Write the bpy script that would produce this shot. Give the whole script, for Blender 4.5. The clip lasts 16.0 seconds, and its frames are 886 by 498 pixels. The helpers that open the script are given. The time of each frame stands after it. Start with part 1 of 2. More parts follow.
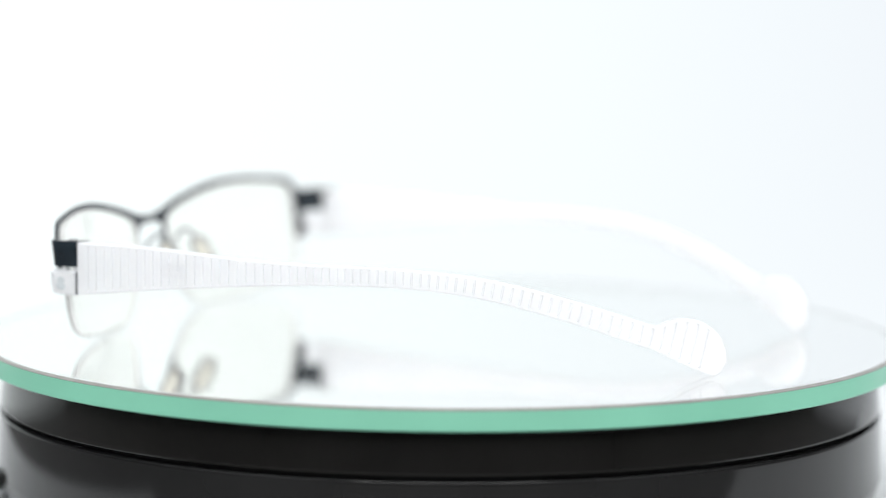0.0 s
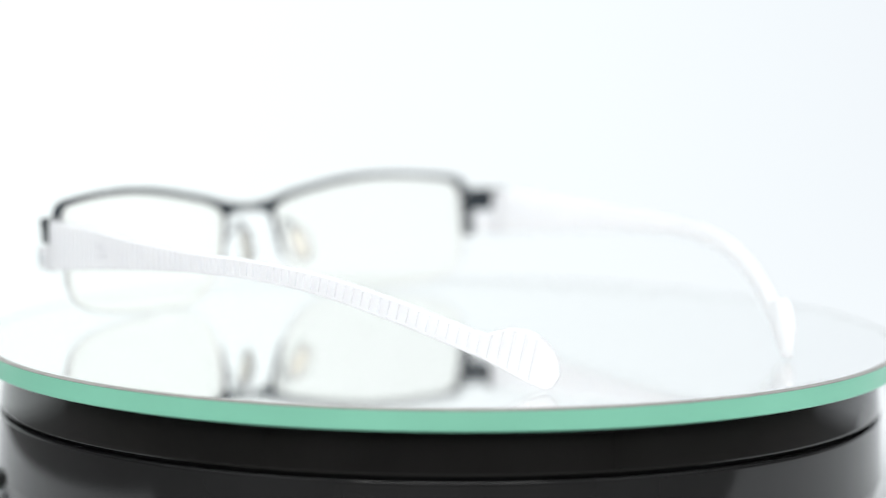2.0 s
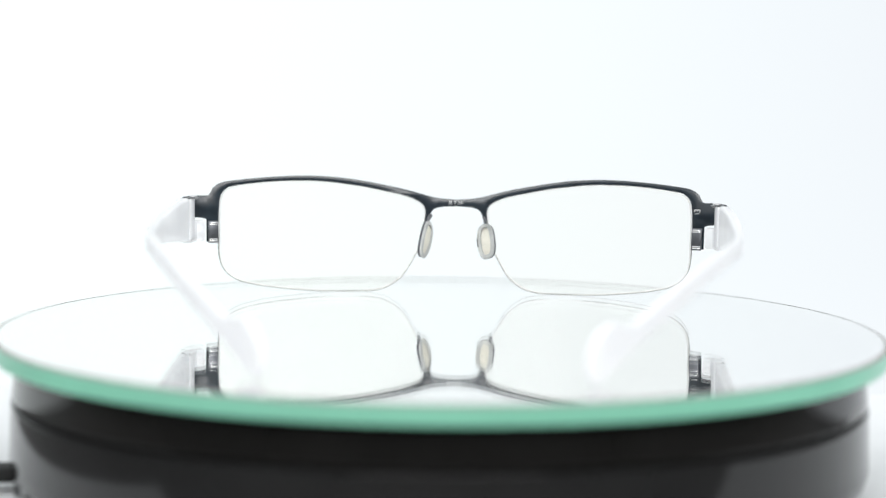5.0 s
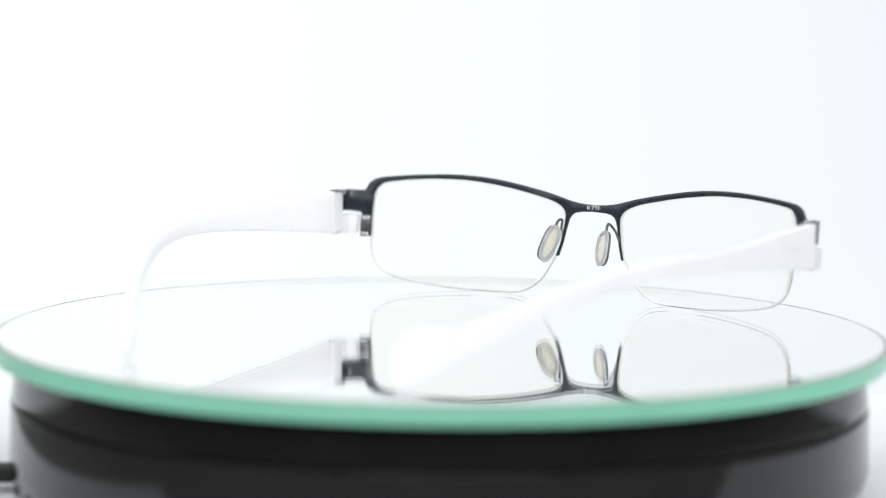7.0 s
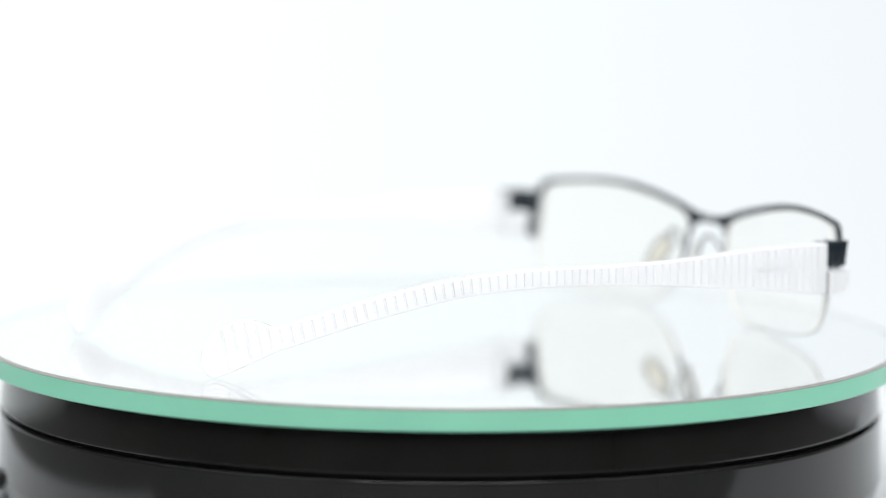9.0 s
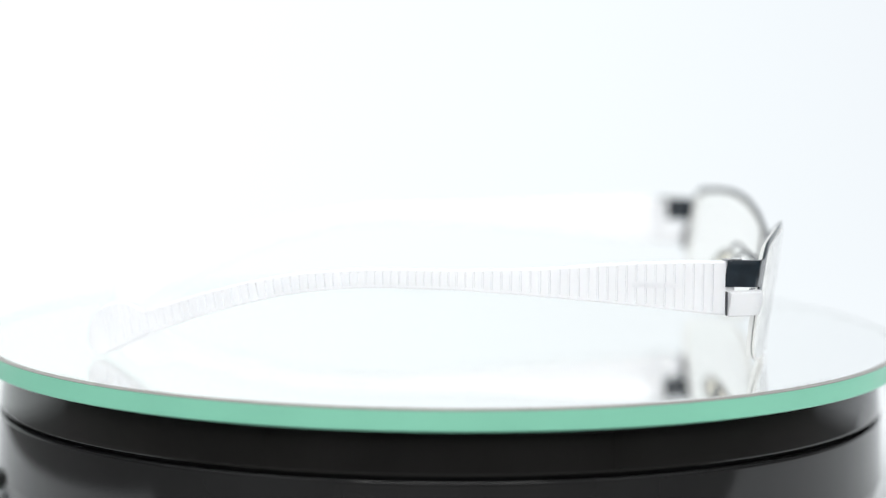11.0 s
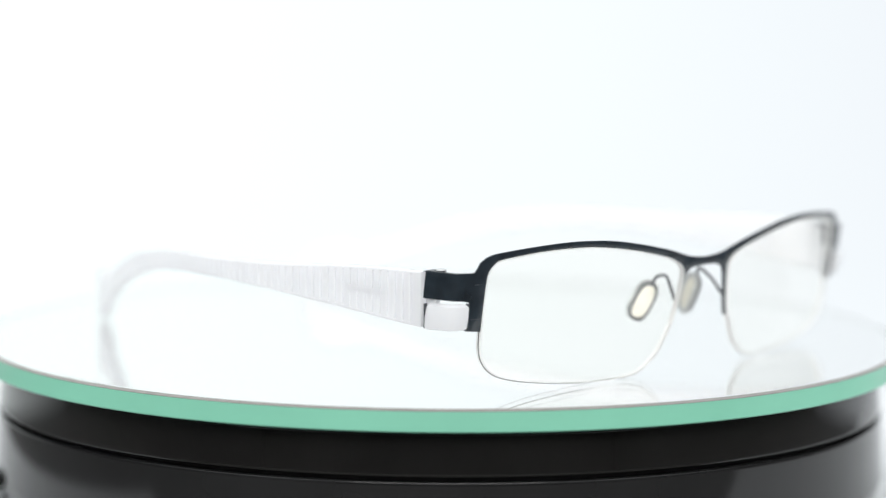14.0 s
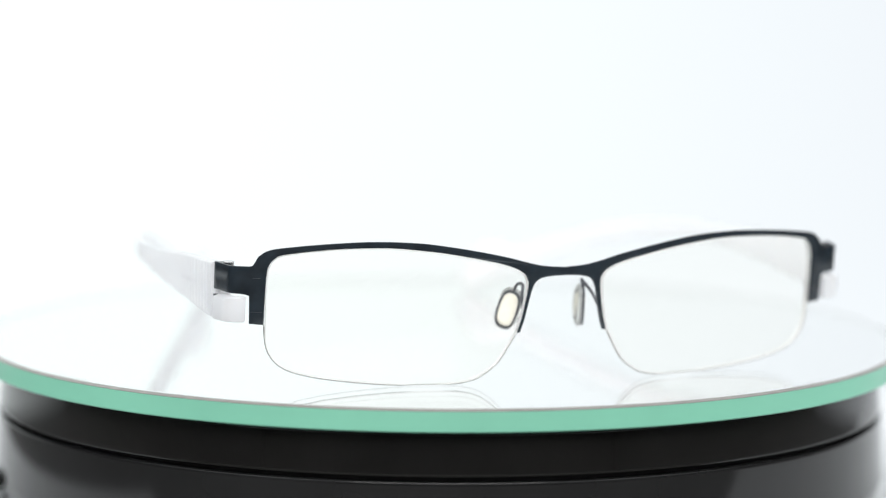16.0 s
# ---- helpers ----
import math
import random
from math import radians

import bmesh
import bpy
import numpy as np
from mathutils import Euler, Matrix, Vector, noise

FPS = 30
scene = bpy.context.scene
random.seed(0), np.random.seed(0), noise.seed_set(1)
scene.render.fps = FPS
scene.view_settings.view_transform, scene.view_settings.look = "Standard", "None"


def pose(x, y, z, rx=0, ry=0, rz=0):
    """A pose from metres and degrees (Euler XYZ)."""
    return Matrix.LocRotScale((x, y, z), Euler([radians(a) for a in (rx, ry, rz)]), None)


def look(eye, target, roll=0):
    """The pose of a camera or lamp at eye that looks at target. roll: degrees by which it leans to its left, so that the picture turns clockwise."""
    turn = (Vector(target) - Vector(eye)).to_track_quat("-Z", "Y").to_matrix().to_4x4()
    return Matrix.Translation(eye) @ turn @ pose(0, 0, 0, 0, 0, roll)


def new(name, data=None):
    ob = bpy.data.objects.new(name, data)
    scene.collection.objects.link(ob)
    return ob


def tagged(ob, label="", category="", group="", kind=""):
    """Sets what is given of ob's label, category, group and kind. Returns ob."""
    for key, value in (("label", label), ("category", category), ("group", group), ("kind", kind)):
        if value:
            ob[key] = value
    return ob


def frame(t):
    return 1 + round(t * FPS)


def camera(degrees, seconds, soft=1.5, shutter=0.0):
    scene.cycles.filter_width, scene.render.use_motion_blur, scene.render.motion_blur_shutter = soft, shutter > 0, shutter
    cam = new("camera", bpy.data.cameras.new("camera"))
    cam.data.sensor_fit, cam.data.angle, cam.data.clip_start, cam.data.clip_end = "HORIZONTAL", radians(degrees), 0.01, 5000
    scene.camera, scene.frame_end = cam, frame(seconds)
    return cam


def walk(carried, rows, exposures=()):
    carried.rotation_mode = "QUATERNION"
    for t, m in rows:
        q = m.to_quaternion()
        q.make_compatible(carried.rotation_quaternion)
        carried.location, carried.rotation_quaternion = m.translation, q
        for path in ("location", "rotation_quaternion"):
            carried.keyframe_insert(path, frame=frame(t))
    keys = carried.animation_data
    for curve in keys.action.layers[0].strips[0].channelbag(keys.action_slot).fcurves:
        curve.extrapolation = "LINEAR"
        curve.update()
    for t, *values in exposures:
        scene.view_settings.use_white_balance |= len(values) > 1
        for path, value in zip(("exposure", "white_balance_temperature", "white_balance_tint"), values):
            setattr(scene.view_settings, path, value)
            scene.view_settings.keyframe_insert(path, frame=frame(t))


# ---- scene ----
N_EYE, N_AIM, N_ROLL = (0.0, -0.65475, 0.0931), (0.00038, 0.00109, 0.01912), 0.511
F_EYE, F_AIM, F_ROLL = (-0.00034, -0.67164, 0.09501), (0.00036, -0.0158, 0.02104), 0.63
P_EYE, P_AIM, P_ROLL = (0.0, -0.65361, 0.09411), (0.00044, 0.00209, 0.01887), 0.476
cam = camera(17.3025, 16.0, soft=1.2)
NEAR, FAR, LAST = look(N_EYE, N_AIM, N_ROLL), look(F_EYE, F_AIM, F_ROLL), look(P_EYE, P_AIM, P_ROLL)
walk(cam, [(0.0, NEAR), (3.68, NEAR), (3.95, FAR), (7.3, FAR), (7.6, NEAR), (13.8, NEAR), (14.0, LAST), (16.0, LAST)])

# focus: a shallow lens whose sharp plane is carried by a mark over the turntable
focus_mark = new("focus_mark")
cam.data.dof.use_dof = True
cam.data.dof.focus_object = focus_mark
cam.data.dof.aperture_fstop = 6.8

# ---- light ----
world = bpy.data.worlds.new("studio_light")
scene.world = world
world.use_nodes = True
world.node_tree.nodes["Background"].inputs[0].default_value = (0.955, 0.985, 1.0, 1)
world.node_tree.nodes["Background"].inputs[1].default_value = 1.53


def area_lamp(name, eye, aim, sx, sy, watts, colour=(1, 1, 1)):
    d = bpy.data.lights.new(name, "AREA")
    d.shape, d.size, d.size_y, d.energy, d.color = "RECTANGLE", sx, sy, watts, colour
    ob = new(name, d)
    ob.matrix_world = look(eye, aim)
    return ob


area_lamp("front_softbox", (0.05, -1.22, 0.64), (0, 0, 0), 1.1, 0.34, 9.0, (1.0, 0.99, 0.98))


# ---- materials ----
def material(name, base, rough=0.5, metal=0.0, **more):
    m = bpy.data.materials.new(name)
    m.use_nodes = True
    b = m.node_tree.nodes["Principled BSDF"]
    b.inputs["Base Color"].default_value = (*base, 1)
    b.inputs["Roughness"].default_value = rough
    b.inputs["Metallic"].default_value = metal
    for k, v in more.items():
        b.inputs[k.replace("_", " ")].default_value = v
    return m


def grain(m, scale, base, spread, bump=0.0, rough=None, detail=4.0):
    """Noise on a material: colour between two values, gloss and fine relief."""
    nt = m.node_tree
    b = nt.nodes["Principled BSDF"]
    co = nt.nodes.new("ShaderNodeTexCoord")
    tex = nt.nodes.new("ShaderNodeTexNoise")
    tex.inputs["Scale"].default_value, tex.inputs["Detail"].default_value = scale, detail
    nt.links.new(co.outputs["Object"], tex.inputs["Vector"])
    ramp = nt.nodes.new("ShaderNodeValToRGB")
    ramp.color_ramp.elements[0].position, ramp.color_ramp.elements[1].position = 0.3, 0.7
    ramp.color_ramp.elements[0].color = (*[c * (1 - spread) for c in base], 1)
    ramp.color_ramp.elements[1].color = (*[min(1, c * (1 + spread)) for c in base], 1)
    nt.links.new(tex.outputs["Fac"], ramp.inputs["Fac"])
    nt.links.new(ramp.outputs["Color"], b.inputs["Base Color"])
    if rough:
        mr = nt.nodes.new("ShaderNodeMapRange")
        mr.inputs["To Min"].default_value, mr.inputs["To Max"].default_value = rough
        nt.links.new(tex.outputs["Fac"], mr.inputs["Value"])
        nt.links.new(mr.outputs["Result"], b.inputs["Roughness"])
    if bump:
        fine = nt.nodes.new("ShaderNodeTexNoise")
        fine.inputs["Scale"].default_value = scale * 6
        nt.links.new(co.outputs["Object"], fine.inputs["Vector"])
        bp = nt.nodes.new("ShaderNodeBump")
        bp.inputs["Strength"].default_value, bp.inputs["Distance"].default_value = bump, 0.0002
        nt.links.new(fine.outputs["Fac"], bp.inputs["Height"])
        nt.links.new(bp.outputs["Normal"], b.inputs["Normal"])
    return m


BLACK_METAL = grain(material("black_anodised_metal", (0.014, 0.021, 0.028), 0.2, 0.0, Specular_IOR_Level=0.5), 260, (0.014, 0.021, 0.028), 0.3, 0.03, (0.16, 0.25))
WHITE_PLASTIC = grain(material("white_plastic", (0.9, 0.91, 0.92), 0.22, Coat_Weight=0.3, Subsurface_Weight=0.3, Subsurface_Scale=0.003, Subsurface_Radius=(1.0, 0.95, 0.9)), 150, (0.915, 0.92, 0.935), 0.015, 0.04, (0.18, 0.28))


def let_light_through(m, share, colour):
    """Thin plastic: part of the light from behind comes through."""
    nt = m.node_tree
    out, b = nt.nodes["Material Output"], nt.nodes["Principled BSDF"]
    tr, mix = nt.nodes.new("ShaderNodeBsdfTranslucent"), nt.nodes.new("ShaderNodeMixShader")
    tr.inputs["Color"].default_value = (*colour, 1)
    mix.inputs[0].default_value = share
    nt.links.new(b.outputs[0], mix.inputs[1])
    nt.links.new(tr.outputs[0], mix.inputs[2])
    nt.links.new(mix.outputs[0], out.inputs["Surface"])


let_light_through(WHITE_PLASTIC, 0.38, (0.97, 0.97, 0.98))
STEEL = grain(material("steel", (0.6, 0.6, 0.6), 0.22, 1.0), 400, (0.62, 0.62, 0.62), 0.1, 0.05)
DARK_STEEL = grain(material("gunmetal", (0.10, 0.105, 0.115), 0.28, 0.8), 400, (0.10, 0.105, 0.115), 0.15, 0.05)
LENS = material("lens_glass", (1.0, 0.994, 0.970), 0.0, Transmission_Weight=1.0, IOR=1.09)
LENS_EDGE = material("frosted_lens_edge", (0.97, 0.97, 0.955), 0.4)
let_light_through(LENS_EDGE, 0.6, (0.99, 0.99, 0.975))
PAD_GREY = grain(material("satin_grey_pad_plate", (0.52, 0.53, 0.53), 0.4, 0.2), 500, (0.52, 0.53, 0.53), 0.12)
GREY_CORE = grain(material("grey_hinge_core", (0.60, 0.64, 0.66), 0.35), 500, (0.60, 0.64, 0.66), 0.1)
CLEAR = material("clear_silicone", (0.98, 0.98, 0.95), 0.08, Transmission_Weight=1.0, IOR=1.18)
CORD = material("nylon_cord", (0.20, 0.20, 0.19), 0.3)
CREAM = grain(material("cream_silicone", (0.80, 0.775, 0.70), 0.35), 500, (0.80, 0.775, 0.70), 0.05, 0.05)
PRINT = material("white_print", (0.5, 0.51, 0.51), 0.5)


def top_face():
    """The glass over the silvering: part of the light glances off it, the rest goes through to the silver and back."""
    m = bpy.data.materials.new("mirror_glass_face")
    m.use_nodes = True
    nt = m.node_tree
    nt.nodes.remove(nt.nodes["Principled BSDF"])
    gloss, clear, mix = nt.nodes.new("ShaderNodeBsdfGlossy"), nt.nodes.new("ShaderNodeBsdfTransparent"), nt.nodes.new("ShaderNodeMixShader")
    gloss.inputs["Roughness"].default_value = 0.0
    gloss.inputs["Color"].default_value = (1, 1, 1, 1)
    clear.inputs["Color"].default_value = (0.998, 1, 0.998, 1)
    mix.inputs[0].default_value = 0.28
    nt.links.new(clear.outputs[0], mix.inputs[1])
    nt.links.new(gloss.outputs[0], mix.inputs[2])
    nt.links.new(mix.outputs[0], nt.nodes["Material Output"].inputs["Surface"])
    return m


SILVERING = material("mirror_silver", (0.985, 0.99, 0.985), 0.0, 1.0)
PLATE_GLASS = top_face()
GREEN_EDGE = grain(material("green_glass_edge", (0.228, 0.57, 0.415), 0.3), 45, (0.228, 0.57, 0.415), 0.04, 0.05, (0.25, 0.4))
GROUND_EDGE = grain(material("ground_glass_arris", (0.22, 0.21, 0.195), 0.35), 300, (0.22, 0.21, 0.195), 0.12, 0.1)
GLOSS_BLACK = grain(material("gloss_black_plastic", (0.0110, 0.0110, 0.0112), 0.12, Specular_IOR_Level=0.40), 30, (0.0110, 0.0110, 0.0112), 0.25, 0.012, (0.07, 0.13))
SATIN_BLACK = grain(material("satin_black_plastic", (0.0092, 0.0088, 0.0084), 0.2, Specular_IOR_Level=0.42), 40, (0.0092, 0.0088, 0.0084), 0.25, 0.012, (0.035, 0.075))
GROOVE = material("matt_black_rubber", (0.004, 0.004, 0.004), 0.7)
SHEET = grain(material("white_paper_sweep", (0.70, 0.71, 0.72), 0.8), 60, (0.70, 0.71, 0.72), 0.015, 0.05)
DESK = grain(material("grey_desk", (0.065, 0.062, 0.060), 0.6), 12, (0.065, 0.062, 0.060), 0.25, 0.1)
ROOM = grain(material("dark_surround", (0.06, 0.06, 0.062), 0.8), 8, (0.06, 0.06, 0.062), 0.3, 0.1)


def glow_sheet():
    """White backdrop lit by its own emission: brighter to the left, dimmer and cooler to the right."""
    m = bpy.data.materials.new("glowing_white_backdrop")
    m.use_nodes = True
    nt = m.node_tree
    nt.nodes.clear()
    out, em = nt.nodes.new("ShaderNodeOutputMaterial"), nt.nodes.new("ShaderNodeEmission")
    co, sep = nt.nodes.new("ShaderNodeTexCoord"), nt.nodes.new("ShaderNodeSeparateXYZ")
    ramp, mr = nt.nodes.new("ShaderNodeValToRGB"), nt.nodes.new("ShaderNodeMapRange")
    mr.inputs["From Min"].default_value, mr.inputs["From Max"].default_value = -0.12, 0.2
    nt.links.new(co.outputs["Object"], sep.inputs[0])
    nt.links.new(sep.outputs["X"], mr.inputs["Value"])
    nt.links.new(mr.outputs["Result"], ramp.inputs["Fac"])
    # the light's fall-off across the backdrop is put into the emission colour
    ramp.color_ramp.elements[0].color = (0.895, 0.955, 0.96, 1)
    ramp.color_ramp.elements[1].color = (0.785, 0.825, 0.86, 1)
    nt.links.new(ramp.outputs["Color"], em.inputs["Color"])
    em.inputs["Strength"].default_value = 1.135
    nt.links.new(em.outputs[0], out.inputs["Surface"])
    return m


WHITE_GLOW = glow_sheet()


# ---- mesh tools ----
def part(name, bm, mat, parent=None, label="", smooth=True):
    me = bpy.data.meshes.new(name)
    bmesh.ops.recalc_face_normals(bm, faces=bm.faces)
    bm.to_mesh(me)
    bm.free()
    for m in (mat if isinstance(mat, (list, tuple)) else (mat,)):
        me.materials.append(m)
    for f in me.polygons:
        f.use_smooth = smooth
    if smooth:
        me.set_sharp_from_angle(angle=radians(38))
    ob = new(name, me)
    ob.parent = parent
    if label:
        ob["label"] = label
    return ob


def spline(pts, step):
    """Points at even steps along a smooth line through pts (2D or 3D)."""
    p = np.array(pts, float)
    out = []
    for i in range(len(p) - 1):
        a, b, c, d = p[max(i - 1, 0)], p[i], p[i + 1], p[min(i + 2, len(p) - 1)]
        n = max(1, int(round(np.linalg.norm(c - b) / step)))
        for k in range(n):
            s = k / n
            out.append(0.5 * (2 * b + (c - a) * s + (2 * a - 5 * b + 4 * c - d) * s * s + (3 * b - a - 3 * c + d) * s ** 3))
    out.append(p[-1])
    return np.array(out)


def lathe(profile, steps=192):
    """Closed ring of a profile of (radius, z)."""
    bm = bmesh.new()
    rings = []
    for r, z in profile:
        if r < 1e-6:
            rings.append([bm.verts.new((0, 0, z))])
        else:
            rings.append([bm.verts.new((r * math.cos(2 * math.pi * k / steps), r * math.sin(2 * math.pi * k / steps), z)) for k in range(steps)])
    for a, b in zip(rings, rings[1:]):
        for k in range(steps):
            q = [a[k % len(a)], a[(k + 1) % len(a)], b[(k + 1) % len(b)], b[k % len(b)]]
            q = [v for i, v in enumerate(q) if v not in q[:i]]
            bm.faces.new(q)
    return bm


def tube(path, radius, sides=10, flat=1.0):
    """A wire along a path, with round ends."""
    p = [Vector(v) for v in path]
    bm = bmesh.new()
    rings = []
    up = Vector((0.3, 0.2, 0.93)).normalized()
    for i, c in enumerate(p):
        t = (p[min(i + 1, len(p) - 1)] - p[max(i - 1, 0)]).normalized()
        s = t.cross(up).normalized()
        u = s.cross(t)
        r = radius * (0.6 if i in (0, len(p) - 1) else 1)
        rings.append([bm.verts.new(c + s * r * math.cos(2 * math.pi * k / sides) + u * r * flat * math.sin(2 * math.pi * k / sides)) for k in range(sides)])
    for a, b in zip(rings, rings[1:]):
        for k in range(sides):
            bm.faces.new((a[k], a[(k + 1) % sides], b[(k + 1) % sides], b[k]))
    bm.faces.new(rings[0])
    bm.faces.new(rings[-1][::-1])
    return bm


def block(sx, sy, sz, bevel, place=None):
    """A box with rounded edges."""
    bm = bmesh.new()
    bmesh.ops.create_cube(bm, size=1)
    bmesh.ops.scale(bm, vec=(sx, sy, sz), verts=bm.verts)
    bmesh.ops.bevel(bm, geom=bm.edges[:], offset=bevel, segments=3, profile=0.5, affect="EDGES")
    if place is not None:
        bmesh.ops.transform(bm, matrix=place, verts=bm.verts)
    return bm


# ---- the place: paper sweep, backdrop that glows by itself, dark panels added around ----
TABLE_Z = -0.0365


def sheet_mesh(profile, x0, x1, thick, cols=24):
    """A bent sheet: a profile of (y, z) drawn out along x, with thickness."""
    bm = bmesh.new()
    for side in (0, 1):
        rows = []
        for y, z in profile:
            rows.append([bm.verts.new((x0 + (x1 - x0) * k / cols, y, z - side * thick)) for k in range(cols + 1)])
        for a, b in zip(rows, rows[1:]):
            for k in range(cols):
                bm.faces.new((a[k], a[k + 1], b[k + 1], b[k]))
    bm.normal_update()
    return bm


tagged(part("table", sheet_mesh([(-0.106, TABLE_Z), (0.0, TABLE_Z), (0.14, TABLE_Z)], -0.160, 0.24, 0.012), SHEET, smooth=False),
       "white paper-covered shooting table under the turntable", "table", kind="structure")
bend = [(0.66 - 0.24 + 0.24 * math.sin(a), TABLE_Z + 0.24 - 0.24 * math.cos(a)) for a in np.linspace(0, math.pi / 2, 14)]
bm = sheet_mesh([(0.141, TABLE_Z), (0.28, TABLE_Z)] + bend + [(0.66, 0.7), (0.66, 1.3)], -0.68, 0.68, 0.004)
tagged(part("backdrop", bm, WHITE_GLOW, smooth=False), "plain bright white studio backdrop that glows by itself", "backdrop", kind="structure")
# unseen low walls, added to block low world light and give dark reflections
tagged(part("dark_panel_front", block(2.9, 0.06, 1.15, 0.01, pose(0, -1.48, -0.22)), ROOM, smooth=False),
       "unseen dark grey panel added behind the camera for dark reflections", "wall", kind="structure")
for side in (-1, 1):
    tagged(part("dark_panel_left" if side < 0 else "dark_panel_right", block(0.06, 2.9, 1.15, 0.01, pose(side * 1.36, 0.01, -0.22)), ROOM, smooth=False),
           "unseen dark grey side panel added to block low light", "wall", kind="structure")
tagged(part("desk", block(2.6, 1.9, 0.04, 0.004, pose(0, -0.42, TABLE_Z - 0.034)), DESK, smooth=False),
       "dark grey desk top under the white paper", "desk", kind="structure")
tagged(part("floor", block(4.0, 4.0, 0.05, 0.01, pose(0, -0.4, -0.80)), ROOM, smooth=False),
       "dark grey studio floor", "floor", kind="structure")

# ---- turntable base ----
DISC_R, DISC_T = 0.1034, 0.0046
BASE_R = 0.0993
base = tagged(new("turntable_base"), "round glossy black plastic turntable base on a white table", "turntable")
zt = -DISC_T
part("upper_ring", lathe([(0.0, zt - 0.0002), (BASE_R - 0.0020, zt - 0.0002), (BASE_R - 0.0013, zt - 0.0005), (BASE_R - 0.0010, zt - 0.0012), (BASE_R - 0.00096, zt - 0.0015), (BASE_R - 0.00094, zt - 0.0017), (BASE_R - 0.00024, zt - 0.0089), (BASE_R - 0.00022, zt - 0.0091), (BASE_R - 0.00025, zt - 0.00935), (BASE_R - 0.0005, zt - 0.0095),
                          (BASE_R - 0.0030, zt - 0.0096), (0.0, zt - 0.0096)]), SATIN_BLACK, base, "glossy black rotating ring")
part("groove", lathe([(0.0, zt - 0.0097), (BASE_R - 0.0030, zt - 0.0097), (BASE_R - 0.0030, zt - 0.0112), (0.0, zt - 0.0112)]), GROOVE, base, "dark recessed gap")
part("body", lathe([(0.0, zt - 0.0106), (BASE_R - 0.0028, zt - 0.0106), (BASE_R - 0.0003, zt - 0.01050), (BASE_R - 0.00006, zt - 0.01060), (BASE_R, zt - 0.01077), (BASE_R + 0.00002, zt - 0.0113), (BASE_R + 0.00038, zt - 0.0240), (BASE_R + 0.0004, zt - 0.0245), (BASE_R - 0.0006, zt - 0.0277),
                    (BASE_R - 0.0030, zt - 0.0290), (0.0, zt - 0.0290)]), GLOSS_BLACK, base)
for k in range(4):
    a = math.pi / 4 + k * math.pi / 2
    bm = lathe([(0.0, TABLE_Z), (0.0055, TABLE_Z), (0.006, TABLE_Z + 0.0006), (0.006, zt - 0.0289), (0.0, zt - 0.0289)], 24)
    bmesh.ops.translate(bm, vec=(0.075 * math.cos(a), 0.075 * math.sin(a), 0), verts=bm.verts)
    part("rubber_foot", bm, GROOVE, base, "black rubber foot")
jack = part("power_socket", block(0.010, 0.009, 0.0034, 0.0006, pose(-0.1005, -0.012, -0.0322, 0, 0, 10)), GROOVE, base, "black power socket at the side")
part("socket_plate", block(0.0009, 0.0075, 0.0062, 0.0002, pose(-0.0952, -0.0185, -0.0330, 0, 0, 14)), STEEL, jack, "bare steel plate")
part("socket_pin", block(0.0006, 0.0060, 0.0060, 0.0002, pose(-0.0965, -0.0178, -0.0332, 0, 0, 14)), DARK_STEEL, jack)

# ---- mirror disc ----
disc = tagged(new("mirror_disc"), "round mirror glass plate with a green edge, on the black turntable", "mirror")


def glass_plate():
    """Clear top face and green edge: one closed plate."""
    rim = DISC_R - 0.00012
    bm = lathe([(0.0, 0.0), (DISC_R - 0.0010, 0.0), (rim, -0.0004), (rim, -DISC_T + 0.00025), (DISC_R - 0.0004, -DISC_T), (0.0, -DISC_T)], 256)
    for f in bm.faces:
        f.material_index = 0 if f.calc_center_median().z > -0.00005 else 1
    return bm


plate = part("glass_plate", glass_plate(), (PLATE_GLASS, GREEN_EDGE), disc, "clear mirror glass with a pale green edge")
for f in plate.data.polygons:
    f.use_smooth = f.material_index == 1
# the silvering lies where the eye sees it through the glass, half a millimetre down
part("silvering", lathe([(0.0, -0.00052), (DISC_R - 0.0045, -0.00052), (DISC_R - 0.0011, -0.00004), (DISC_R - 0.0011, -DISC_T + 0.0003), (0.0, -DISC_T + 0.0003)], 256), SILVERING, disc, "silver mirror layer under the glass", smooth=False)
part("arris", lathe([(DISC_R - 0.00108, 0.00002), (DISC_R - 0.0010, 0.00003), (DISC_R - 0.00009, -0.00034), (DISC_R - 0.00008, -0.00042), (DISC_R - 0.0003, -0.00036), (DISC_R - 0.00108, 0.00002)], 256), GROUND_EDGE, disc, "grey ground bevel round the mirror")

# ---- eyeglasses ----
# the front bows as y = Y0 + x^2 / BOW - LEAN z, seen from above; its origin is the turntable's axis
OX, OY = -0.00036, -0.05722
Y0, BOW, LEAN = -0.0141, 0.4, 0.13
BEND_U, BEND_R = 0.0659, 0.0020
glasses = tagged(new("eyeglasses"), "half-rim eyeglasses, black metal front, white ribbed temples, standing on mirror", "eyeglasses")


def along_front():
    """The plan line of the front and its endpiece: rows of u, x, y, heading, for one half."""
    rows, u, x, y = [], 0.0, 0.0, Y0
    du = 0.0001
    while u < 0.0762:
        if u < BEND_U:
            h = math.atan(2 * x / BOW)
        else:
            h = min(math.atan(2 * BEND_U / BOW) + (u - BEND_U) / BEND_R, radians(79))
        rows.append((u, x, y, h))
        # up to the bend u is x itself
        step = du / math.cos(h) if u < BEND_U else du
        x, y, u = x + step * math.cos(h), y + step * math.sin(h), u + du
    return np.array(rows)


PLAN = along_front()


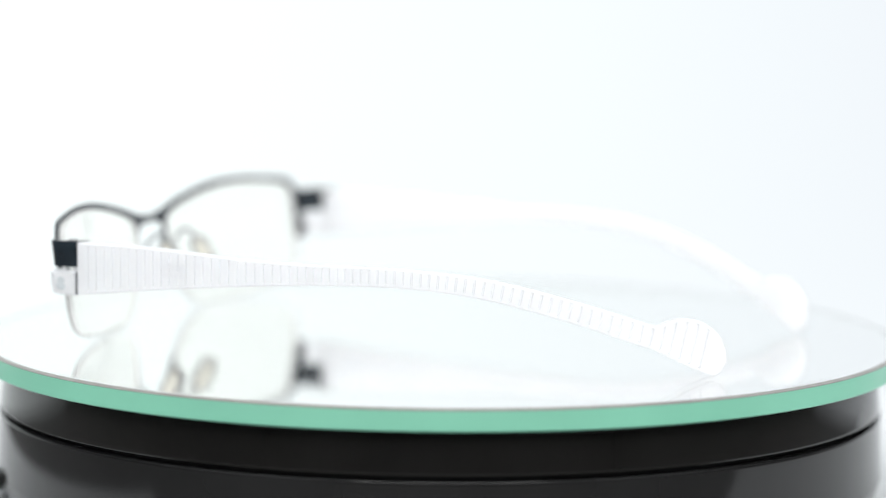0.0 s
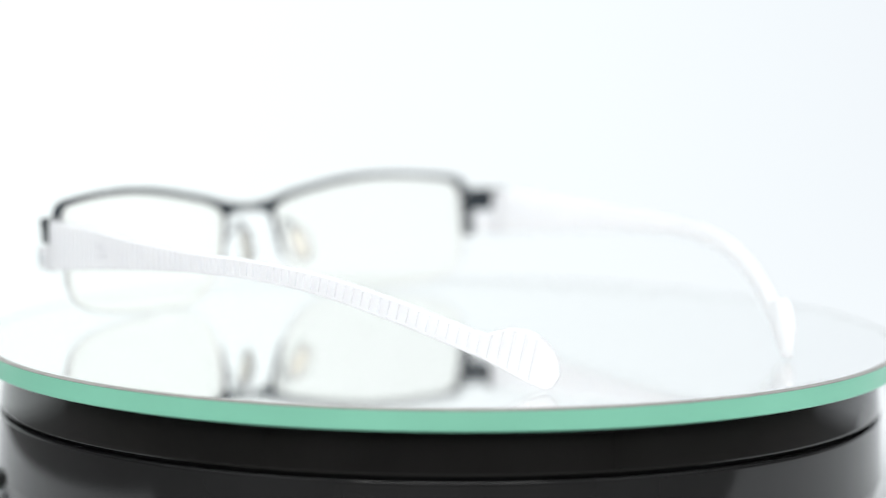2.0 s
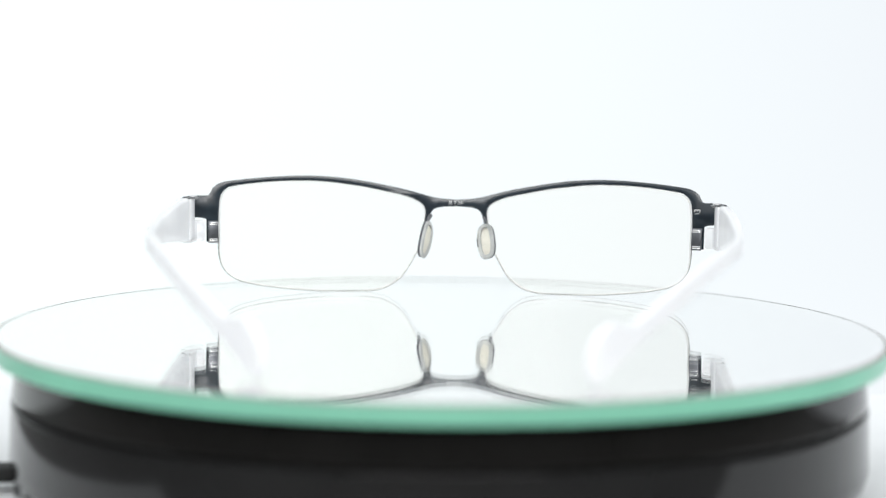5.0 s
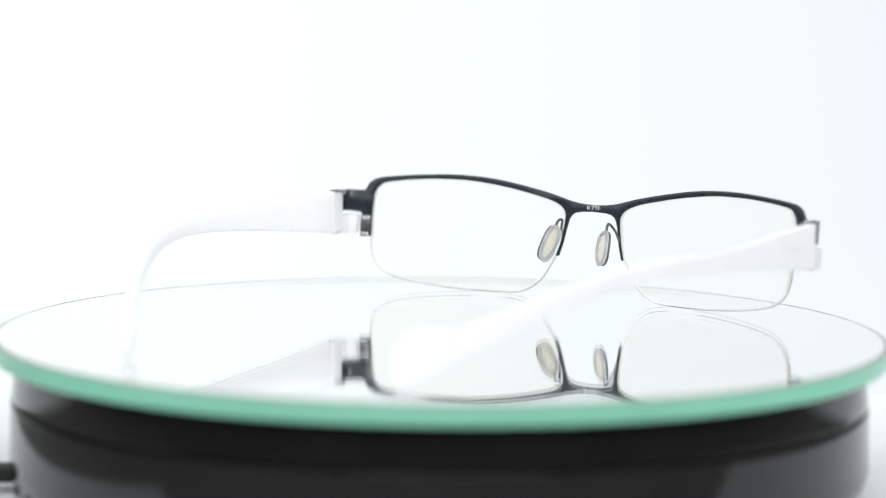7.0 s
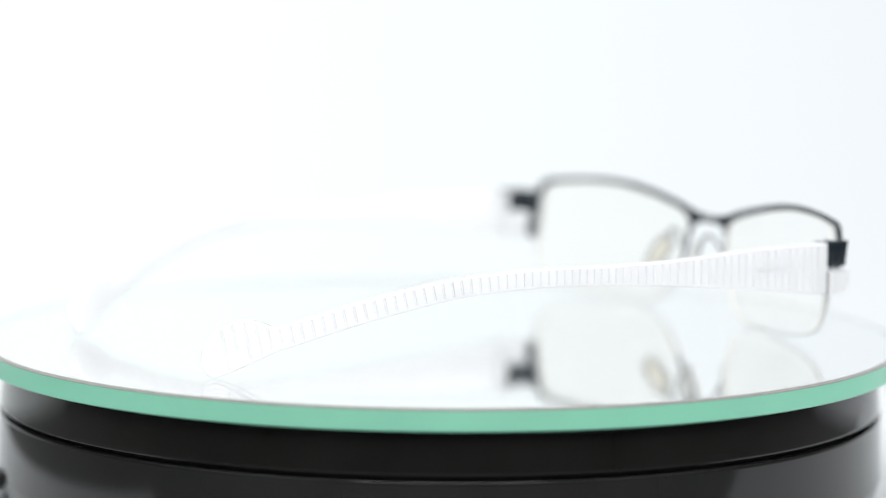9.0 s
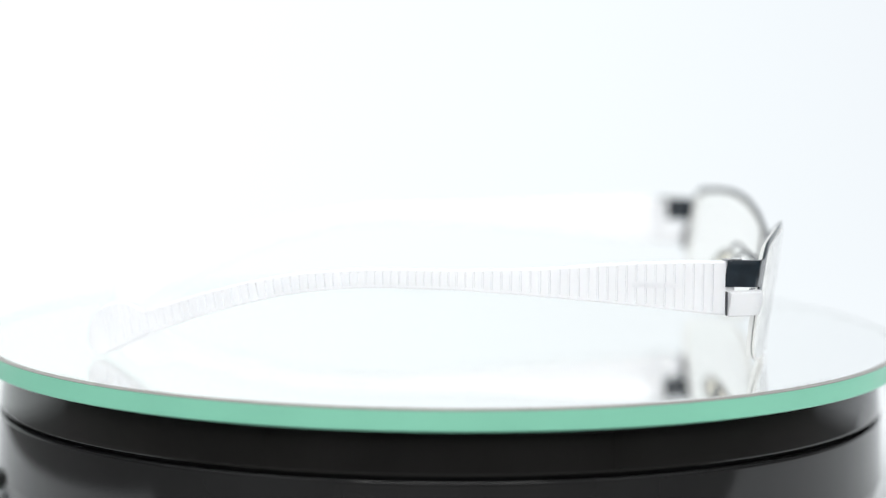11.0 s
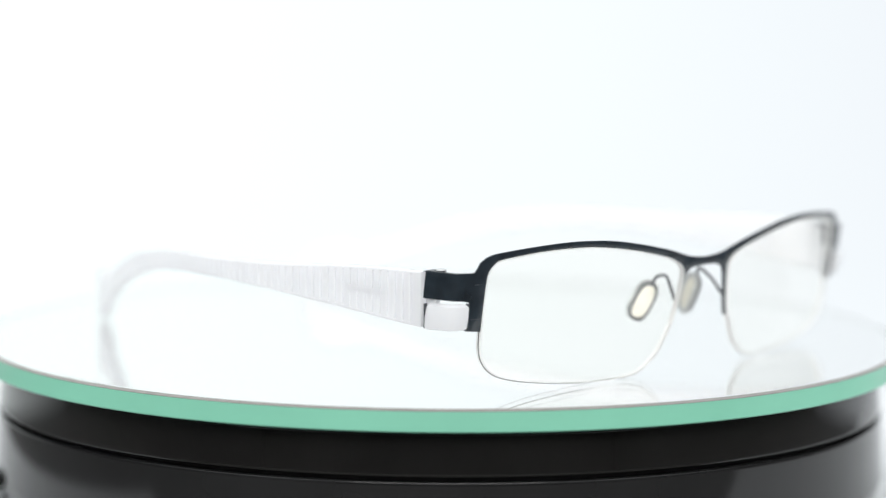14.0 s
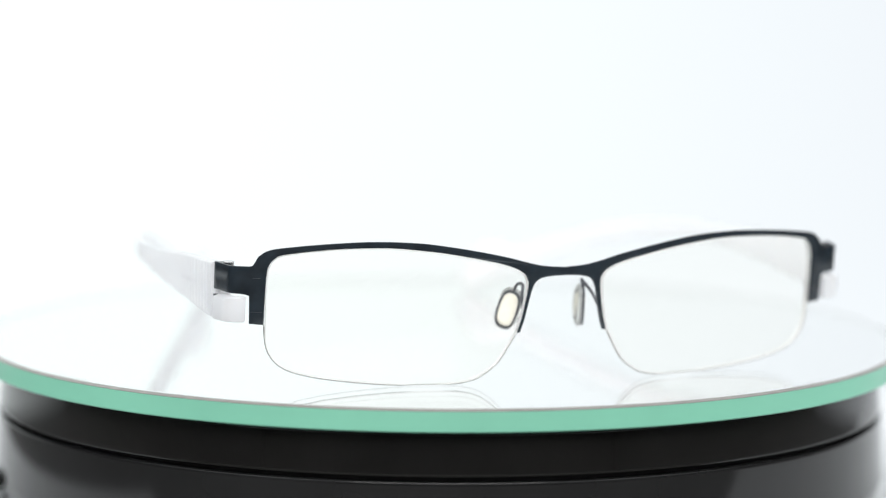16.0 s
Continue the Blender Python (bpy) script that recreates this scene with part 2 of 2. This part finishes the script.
def on_front(u, z, depth=0.0):
    """A point of the front: u along it (both signs), height z, depth behind its face."""
    s, a = (1 if u >= 0 else -1), abs(u)
    x = np.interp(a, PLAN[:, 0], PLAN[:, 1])
    y = np.interp(a, PLAN[:, 0], PLAN[:, 2])
    h = np.interp(a, PLAN[:, 0], PLAN[:, 3])
    return Vector((OX + s * (x - depth * math.sin(h)), OY + y + depth * math.cos(h) - LEAN * z, z))


mm = 0.001
TOP = [(0, 23.7), (4, 24.0), (7.2, 24.6), (12.4, 26.0), (18.5, 27.3), (24.6, 28.4), (30, 29.15), (36, 29.55), (41.5, 29.6), (47, 29.35), (52.5, 28.95), (57.3, 28.45), (59.5, 28.1), (60.9, 27.5), (61.9, 26.7), (62.5, 25.5), (62.9, 24.85)]
END_TOP = [(63.5, 24.75), (66.5, 24.85), (73.9, 25.1)]
END_LOW = [(73.9, 19.55), (66.5, 19.3), (64.0, 19.0), (63.35, 18.7)]
LEG = [(63.2, 13.1), (60.4, 12.85)]
INNER = [(60.35, 18.0), (60.25, 22.0), (60.05, 24.2), (59.5, 25.5), (58.5, 26.5), (57.2, 27.05), (52, 27.75), (46.5, 28.2), (41, 28.35), (35.5, 28.25), (30, 27.7), (24.1, 26.85), (18.2, 25.7), (13, 24.5), (9.9, 23.3), (8.5, 22.2), (7.95, 20.9), (8.1, 18.5), (8.9, 13.8), (9.9, 10.3)]
NASAL = [(9.0, 10.4), (8.15, 13.2), (7.2, 17.9), (6.6, 20.0), (5.7, 21.2), (3.8, 21.8), (0, 22.0)]


def front_outline():
    half = [*spline(TOP, 0.9)]
    half += [*spline(END_TOP, 0.35)] + [*spline(END_LOW, 0.35)] + [*spline(LEG, 1.0)]
    half += [*spline(INNER, 0.8)] + [*spline(NASAL, 0.8)]
    half = [(a * mm, b * mm) for a, b in half]
    return half + [(-a, b) for a, b in half[-2:0:-1]]


def front_frame():
    bm = bmesh.new()
    pts, seen = [], set()
    for a, b in front_outline():
        k = (round(a, 6), round(b, 6))
        if k not in seen:
            seen.add(k)
            pts.append((a, b))
    vs = [bm.verts.new((a, 0, b)) for a, b in pts]
    f = bm.faces.new(vs)
    out = bmesh.ops.extrude_face_region(bm, geom=[f])
    back = [v for v in out["geom"] if isinstance(v, bmesh.types.BMVert)]
    bmesh.ops.translate(bm, vec=(0, 0.00055, 0), verts=back)
    rim = [e for e in bm.edges if abs(e.verts[0].co.y - e.verts[1].co.y) < 1e-7]
    bmesh.ops.bevel(bm, geom=rim, offset=0.00012, segments=2, profile=0.5, affect="EDGES", clamp_overlap=True)
    bmesh.ops.triangulate(bm, faces=[f for f in bm.faces if len(f.verts) > 4])
    for v in bm.verts:
        v.co = on_front(v.co.x, v.co.z, v.co.y)
    return bm


frame_front = part("front_frame", front_frame(), BLACK_METAL, glasses, "black anodised metal upper rim, bridge and endpieces")

LOW = [(60.35, 12.9), (60.15, 10.2), (59.7, 8.0), (58.8, 6.2), (57.2, 4.5), (54.5, 3.1), (50, 2.0), (45.4, 1.3), (39.8, 0.7), (34.1, 0.3), (28.2, 0.06), (22.5, 0.25), (18.3, 1.0), (15.6, 2.5), (13.5, 4.3), (11.8, 6.9), (10.3, 9.6), (9.9, 10.3)]


def inset(edge, d):
    """A closed 2D outline moved inwards by d."""
    e = np.array(edge)
    t = np.roll(e, -1, 0) - np.roll(e, 1, 0)
    n = np.stack([-t[:, 1], t[:, 0]], 1)
    n /= np.linalg.norm(n, axis=1)[:, None]
    c = e.mean(0)
    side = np.sign(((c - e) * n).sum(1).sum())
    return e + n * side * d


def lens_front(a):
    """Depth of a lens's front face behind the rim's face: it stands proud by the nose, flush by the temple."""
    return float(np.interp(a, [9, 16, 48, 61], [-0.8, -0.72, -0.05, 0.08])) * mm


LENS_T = 0.0017


def lens(s):
    """A lens: two bowed faces and a frosted wall with a shallow ridge that sits in the rim and cord."""
    edge = [*spline(INNER[:-1], 1.0)] + [*spline([INNER[-1]] + LOW[::-1][1:-1], 0.9)]
    face, back = inset(edge, 0.22), inset(edge, 0.15)
    cx, cz = 34.5, 15.0
    bm = bmesh.new()
    n = len(edge)

    def ring(pts, q, d):
        res = []
        for a, b in pts:
            a, b = cx + (a - cx) * q, cz + (b - cz) * q
            res.append(bm.verts.new(on_front(s * a * mm, b * mm, lens_front(a) + d)))
        return res

    walls = [ring(face, 1.0, 0.0), ring(inset(edge, 0.06), 1.0, 0.00025), ring(edge, 1.0, 0.0006), ring(inset(edge, 0.06), 1.0, LENS_T - 0.0003), ring(back, 1.0, LENS_T)]
    for a, b in zip(walls, walls[1:]):
        for i in range(n):
            f = bm.faces.new((a[i], a[(i + 1) % n], b[(i + 1) % n], b[i]))
            f.material_index = 1
    for first, pts, d in ((walls[0], face, 0.0), (walls[-1], back, LENS_T)):
        rings = [first] + [ring(pts, q, d) for q in (0.8, 0.55, 0.3, 0.1)]
        for a, b in zip(rings, rings[1:]):
            for i in range(n):
                bm.faces.new((a[i], a[(i + 1) % n], b[(i + 1) % n], b[i]))
        bm.faces.new(rings[-1])
    return bm


PADS = {-1: dict(top=(7.5, -8.4, 18.6), low=(8.7, -4.3, 9.9), wide=(0.80, 0.60, 0.06), apex=(7.2, -11.7, 19.7)),
        1: dict(top=(6.4, -9.6, 18.8), low=(8.1, -4.4, 10.0), wide=(0.30, 0.95, 0.06), apex=(6.2, -11.3, 20.0))}


def pad_frame(s):
    """Axes of a nose pad: centre, its long axis, its broad axis, its normal."""
    a, b = Vector(PADS[s]["top"]) * mm, Vector(PADS[s]["low"]) * mm
    w = Vector(PADS[s]["wide"]).normalized()
    c, l = (a + b) / 2, (a - b)
    half = l.length / 2
    l.normalize()
    w = (w - l * w.dot(l)).normalized()
    c.x, l.x, w.x = s * c.x, s * l.x, s * w.x
    n = l.cross(w).normalized()
    if n.x * s > 0:
        n = -n
    return c + Vector((OX, OY, 0)), l, w, n, half


def oval(bm_c, l, w, n, hl, hw, thick, dome, rings=6, sides=40, power=2.6):
    """A rounded pillow of superellipse outline."""
    bm = bmesh.new()
    layers = []
    for k in range(rings + 1):
        f = math.pi * k / rings
        r, h = math.sin(f) ** 0.6 if 0 < k < rings else 0.0, math.cos(f)
        if r == 0.0:
            layers.append([bm.verts.new(bm_c + n * h * thick)])
            continue
        ring = []
        for j in range(sides):
            t = 2 * math.pi * j / sides
            ct, st = math.cos(t), math.sin(t)
            x = math.copysign(abs(ct) ** (2 / power), ct) * hl * r
            y = math.copysign(abs(st) ** (2 / power), st) * hw * r
            ring.append(bm.verts.new(bm_c + l * x + w * y + n * (h * thick - dome * (x * x) / (hl * hl))))
        layers.append(ring)
    for a, b in zip(layers, layers[1:]):
        for j in range(sides):
            q = [a[j % len(a)], a[(j + 1) % len(a)], b[(j + 1) % len(b)], b[j % len(b)]]
            bm.faces.new([v for i, v in enumerate(q) if v not in q[:i]])
    return bm


def ring_plate(c, l, w, n, hl, hw, band, thick, sides=44, power=2.8):
    """A flat oval ring of metal."""
    bm = bmesh.new()
    loops = []
    for (a, b, h) in ((hl, hw, -1), (hl, hw, 1), (hl - band, hw - band, 1), (hl - band, hw - band, -1)):
        loop = []
        for j in range(sides):
            t = 2 * math.pi * j / sides
            ct, st = math.cos(t), math.sin(t)
            loop.append(bm.verts.new(c + l * math.copysign(abs(ct) ** (2 / power), ct) * a + w * math.copysign(abs(st) ** (2 / power), st) * b + n * h * thick / 2))
        loops.append(loop)
    for a, b in zip(loops, loops[1:] + loops[:1]):
        for j in range(sides):
            bm.faces.new((a[j], a[(j + 1) % sides], b[(j + 1) % sides], b[j]))
    return bm


# temples: centre line and height against y, in millimetres
T_Y = [1.4, 3, 20, 40, 60, 75, 90, 105, 118, 124, 128.5, 134.2]
T_X = [67.7, 67.75, 68.6, 69.0, 67.7, 64.5, 59.1, 51.8, 43.8, 39.8, 36.7, 33.0]
T_Z = [19.35, 19.4, 20.2, 20.5, 20.8, 20.5, 18.5, 14.2, 9.2, 7.3, 6.25, 6.1]
H_Y = [1.4, 3, 10, 16.5, 23.6, 30, 36.4, 42.9, 49.3, 55, 61, 67, 78, 89, 100, 110, 118]
H_H = [11.0, 11.0, 10.3, 9.4, 8.35, 7.35, 6.3, 5.45, 4.85, 4.35, 4.2, 4.1, 4.0, 4.2, 4.4, 4.55, 4.75]
# the paddle at the tip: its upper and lower edge
P_Y = [118, 120.5, 122, 124, 126, 128, 130, 131.4, 132.4, 133.0, 133.35]
P_UP = [11.5, 10.8, 11.5, 12.1, 12.0, 11.3, 9.8, 8.1, 6.4, 4.9, 3.4]
P_LOW = [6.75, 5.9, 5.05, 4.0, 2.9, 1.75, 0.7, 0.12, 0.3, 1.1, 2.4]


def smooth_line(ks, fs, q):
    pts = spline(list(zip(ks, fs)), 0.5)
    return np.interp(q, pts[:, 0], pts[:, 1])


def temple(s):
    """A temple arm: a bent bar with a ribbed panel sunk in its outer face and a rounded paddle at the tip."""
    # the ribs draw closer together along the middle of the arm; each groove has its own two walls
    fine = np.arange(1.4, 133.36, 0.05)
    phase = 0.718 + np.cumsum(0.05 / np.interp(fine, [3, 45, 60, 80, 134], [1.95, 1.95, 1.6, 1.7, 1.9]))
    stations = [(y, 0.0) for y in (*np.arange(1.4, 133.2, 0.65), 133.35)]
    for k in range(1, int(phase[-1]) + 1):
        y0, y1 = np.interp([k, k + 0.19], phase, fine)
        if y0 > 2.6 and y1 < 131.0:
            stations = [q for q in stations if not y0 - 0.1 < q[0] < y1 + 0.1]
            stations += [(y0 - 0.05, 0.0), (y0 + 0.05, 0.5), (y1 - 0.05, 0.5), (y1 + 0.05, 0.0)]
    stations.sort()
    ys, grooves = np.array([q[0] for q in stations]), [q[1] for q in stations]
    xs, zs, hs = smooth_line(T_Y, T_X, ys), smooth_line(T_Y, T_Z, ys), np.interp(ys, H_Y, H_H)
    up, low = smooth_line(P_Y, P_UP, ys), smooth_line(P_Y, P_LOW, ys)
    zs, hs = np.where(ys > 118, (up + low) / 2, zs), np.where(ys > 118, up - low, hs)
    bm = bmesh.new()
    rings = []
    for i, (x, y, z, h) in enumerate(zip(xs, ys, zs, hs)):
        j0, j1 = max(i - 1, 0), min(i + 1, len(ys) - 1)
        t = Vector((xs[j1] - xs[j0], ys[j1] - ys[j0], 0)).normalized()
        out = Vector((t.y, -t.x, 0))
        th = float(np.interp(y, [2, 30, 60, 110, 119, 128, 132, 134.1], [2.6, 2.4, 2.2, 2.4, 2.6, 3.0, 2.4, 0.8]))
        # the panel keeps a plain border above and below
        border = min(0.62, 0.15 * h)
        groove = grooves[i]
        hh = h / 2
        r = min(0.55, 0.3 * h)
        prof = [(th / 2 - 0.25, hh), (th / 2, hh - 0.3), (th / 2, hh - border), (th / 2 - groove, hh - border - 0.12), (th / 2 - groove, 0.0), (th / 2 - groove, -hh + border + 0.12), (th / 2, -hh + border), (th / 2, -hh + 0.3),
                (th / 2 - 0.25, -hh), (-th / 2 + r, -hh), (-th / 2 + 0.15, -hh + r * 0.6), (-th / 2, -hh + r * 1.4), (-th / 2 - 0.1, 0.0), (-th / 2, hh - r * 1.4), (-th / 2 + 0.15, hh - r * 0.6), (-th / 2 + r, hh)]
        lean = 0.0 if y < 75 else 0.22 * min(1, (y - 75) / 20)
        ring = []
        for a, b in prof:
            p = Vector((x, y, z)) + out * a + Vector((0, 0, b)) + t * (lean * b)
            p.z = max(p.z, 0.02)
            ring.append(bm.verts.new((OX + s * p.x * mm, OY + p.y * mm, p.z * mm)))
        rings.append(ring)
    n = len(rings[0])
    for a, b in zip(rings, rings[1:]):
        for k in range(n):
            bm.faces.new((a[k], a[(k + 1) % n], b[(k + 1) % n], b[k]))
    bm.faces.new(rings[0])
    bm.faces.new(rings[-1][::-1])
    return bm


def temple_print(s):
    """Rows of small unreadable white characters on the ribbed face, as raised bars."""
    rows = ((22.2, 1.0, 4), (22.6, -0.9, 4)) if s > 0 else ((12.0, 0.0, 7),)
    bm = bmesh.new()
    for y0, dz, count in rows:
        for k in range(count):
            y = y0 + 1.3 * k
            x, z = smooth_line(T_Y, T_X, y), smooth_line(T_Y, T_Z, y)
            bar = block(0.00010, 0.0010, 0.0011, 0.00002, pose(OX + s * (float(x) + 1.21) * mm, OY + y * mm, (float(z) + dz) * mm, 0, 0, -s * 2.5))
            me = bpy.data.meshes.new("bar")
            bar.to_mesh(me)
            bar.free()
            bm.from_mesh(me)
            bpy.data.meshes.remove(me)
    return bm


def hinge_block(s):
    """White tab that wraps below the endpiece, with a rounded front corner."""
    bm = bmesh.new()
    us = np.arange(64.0, 72.6, 0.35)
    rings = []
    for i, u in enumerate(us):
        e = 0.25 if i in (0, len(us) - 1) else 0.0
        ring = []
        for d, z in ((0.0, 18.6 - e), (-0.9, 18.3 - e), (-1.1, 16.0), (-0.9, 13.7 + e), (0.0, 13.4 + e), (1.9, 13.5 + e), (2.1, 13.8 + e), (2.1, 18.2 - e), (1.9, 18.5 - e)):
            p = on_front(s * u * mm, z * mm, (d + e * 0.5) * mm)
            ring.append(bm.verts.new(p))
        rings.append(ring)
    n = len(rings[0])
    for a, b in zip(rings, rings[1:]):
        for k in range(n):
            bm.faces.new((a[k], a[(k + 1) % n], b[(k + 1) % n], b[k]))
    bm.faces.new(rings[0])
    bm.faces.new(rings[-1][::-1])
    return bm


def knuckle(s):
    """White core behind the endpiece that carries the temple."""
    c = Vector((OX + s * 0.06650, OY + 0.0010, 0.0194))
    return block(0.0016, 0.0036, 0.0104, 0.0004, Matrix.Translation(c) @ pose(0, 0, 0, 0, 0, -s * 11))


def lettering(name, text, size, place, mat, parent):
    cu = bpy.data.curves.new(name, "FONT")
    cu.body, cu.size, cu.align_x, cu.align_y, cu.extrude = text, size, "CENTER", "CENTER", 0.00003
    ob = bpy.data.objects.new(name, cu)
    me = bpy.data.meshes.new_from_object(ob)
    bpy.data.objects.remove(ob)
    me.transform(place)
    me.materials.clear()
    me.materials.append(mat)
    res = new(name, me)
    res.parent = parent
    return res


for s in (-1, 1):
    ob = part("lens", lens(s), (LENS, LENS_EDGE), glasses, "clear lens with a faint yellow-green coating")
    ob.visible_shadow = False
    path = [on_front(s * a * mm, max(b - 0.06, 0.22) * mm, lens_front(a) + 0.0006) for a, b in spline(LOW, 0.8)]
    part("nylon_cord", tube(path, 0.00013, 8), CORD, ob, "thin grey nylon cord along the lower edge")
    t = part("temple", temple(s), WHITE_PLASTIC, glasses, "glossy white plastic temple with vertical ribs and round paddle tip")
    part("print", temple_print(s), WHITE_PLASTIC, t, "faint white unreadable print on the ribs")
    part("hinge_block", hinge_block(s), WHITE_PLASTIC, t, "white plastic hinge tab")
    part("hinge_knuckle", knuckle(s), WHITE_PLASTIC, t)
    pin = lathe([(0.0, -0.0006), (0.0009, -0.0006), (0.0011, -0.0004), (0.0011, 0.0004), (0.0009, 0.0006), (0.0, 0.0006)], 20)
    bmesh.ops.translate(pin, vec=(OX + s * 0.0660, OY - 0.0012, 0.0247), verts=pin.verts)
    part("hinge_screw", pin, STEEL, t, "bright steel hinge screw")
    plate = block(0.0040, 0.0014, 0.00012, 0.00003, pose(OX + s * 0.0664, OY + 0.0009, 0.02490, 0, 0, -s * 10))
    part("hinge_plate", plate, DARK_STEEL, t, "thin dark hinge plate")
    seam = block(0.0010, 0.00028, 0.0049, 0.00008, Matrix.Translation(on_front(s * 0.0729, 0.0161, 0.0001)) @ pose(0, 0, 0, 0, 0, s * 79 - 90))
    part("hinge_seam", seam, DARK_STEEL, t, "thin dark metal edge in the hinge gap")
    if s > 0:
        along = (on_front(0.0698, 0.016) - on_front(0.0688, 0.016)).normalized()
        core = oval(on_front(0.0692, 0.0160, -0.00086), along, Vector((0, 0, 1)), along.cross(Vector((0, 0, 1))), 0.0016, 0.0016, 0.00026, 0.0, power=2.1)
        part("hinge_core", core, GREY_CORE, t, "soft grey hinge core showing through the white tab")
    # clamp screws at the back of the endpiece's leg
    for z, mat_ in ((0.0137, STEEL), (0.0178, STEEL)):
        c = on_front(s * 0.0618, z, 0.0019)
        part("clamp_bar", block(0.0022, 0.0010, 0.0008, 0.0002, Matrix.Translation(c) @ pose(0, 0, 0, 0, 0, s * 17)), mat_, frame_front, "small bright steel clamp")
    c = on_front(s * 0.0618, 0.0157, 0.0018)
    part("clamp_plate", block(0.0026, 0.0008, 0.0056, 0.0002, Matrix.Translation(c) @ pose(0, 0, 0, 7, 0, s * 17)), DARK_STEEL, frame_front, "dark clamp plate")
    # fine seams on the face of the leg
    for z, u0, u1 in ((0.0155, 0.0606, 0.0630), (0.0224, 0.0612, 0.0628)):
        a_, b_ = on_front(s * u0, z, -0.00001), on_front(s * u1, z, -0.00001)
        part("seam", tube([a_, a_.lerp(b_, 0.5), b_], 0.00004, 6), DARK_STEEL, frame_front, "hairline seam")
    c, l, w, n, half = pad_frame(s)
    pad = part("nose_pad", oval(c + n * 0.0004, l, w, n, half * 0.98, 0.0026, 0.0009, 0.0004), CLEAR, glasses, "clear silicone nose pad")
    part("pad_core", oval(c - n * 0.0006, l, w, n, half * 0.78, 0.0019, 0.0006, 0.0002), CREAM, pad, "cream inner pad")
    part("pad_ring", ring_plate(c - n * 0.0007, l, w, n, half * 0.92, 0.00225, 0.00045, 0.0005), DARK_STEEL, pad, "dark metal ring holding the pad")
    part("pad_plate", ring_plate(c - n * 0.0001, l, w, n, half * 0.93, 0.00228, 0.0009, 0.0005), PAD_GREY, pad, "grey plate seen through the silicone")
    top = c + l * half * 0.86 - n * 0.0006
    leg = on_front(s * 0.0084, 0.0150, 0.0010)
    ax, ay, az = PADS[s]["apex"]
    apex = Vector((OX + s * ax * mm, OY + ay * mm, az * mm))
    mid = leg.lerp(apex, 0.55) + Vector((s * 0.0003, -0.0004, 0.0))
    ahead = apex.lerp(top, 0.5) + Vector((0, 0.0004, 0.0008))
    part("pad_arm", tube([Vector(v) for v in spline([leg, mid, apex, ahead, top], 0.0004)], 0.00034, 10), DARK_STEEL, pad, "bent gunmetal wire arm")

# white print behind the bridge and on one endpiece
m = Matrix.Translation(on_front(0.0, 0.0228, 0.00059)) @ pose(0, 0, 0, 90 + 7.4, 0, 180)
lettering("model_print", "R77E", 0.0019, m, PRINT, frame_front)
m = Matrix.Translation(on_front(-0.0617, 0.0222, 0.00059)) @ pose(0, 0, 0, 90 + 7.4, 0, 180 - 17) @ pose(0, 0, 0, 0, 0, 90)
lettering("size_print", "03", 0.0023, m, PRINT, frame_front)


# ---- what moves ----
def motions():
    """The disc turns at an even pace and carries the glasses; the sharp plane is pulled back and forth."""
    turn = lambda t: 134.4700 - 14.29985 * (t - 8.0)
    rows = [(k / 10, pose(0, 0, 0, 0, 0, turn(k / 10))) for k in range(161)]
    walk(disc, rows)
    walk(glasses, rows)
    near, far, last = pose(0, -0.067, 0.012), pose(0, 0.052, 0.012), pose(0, -0.082, 0.012)
    walk(focus_mark, [(0.0, near), (3.68, near), (3.95, far), (7.3, far), (7.6, near), (13.8, near), (14.0, last), (16.0, last)])


motions()
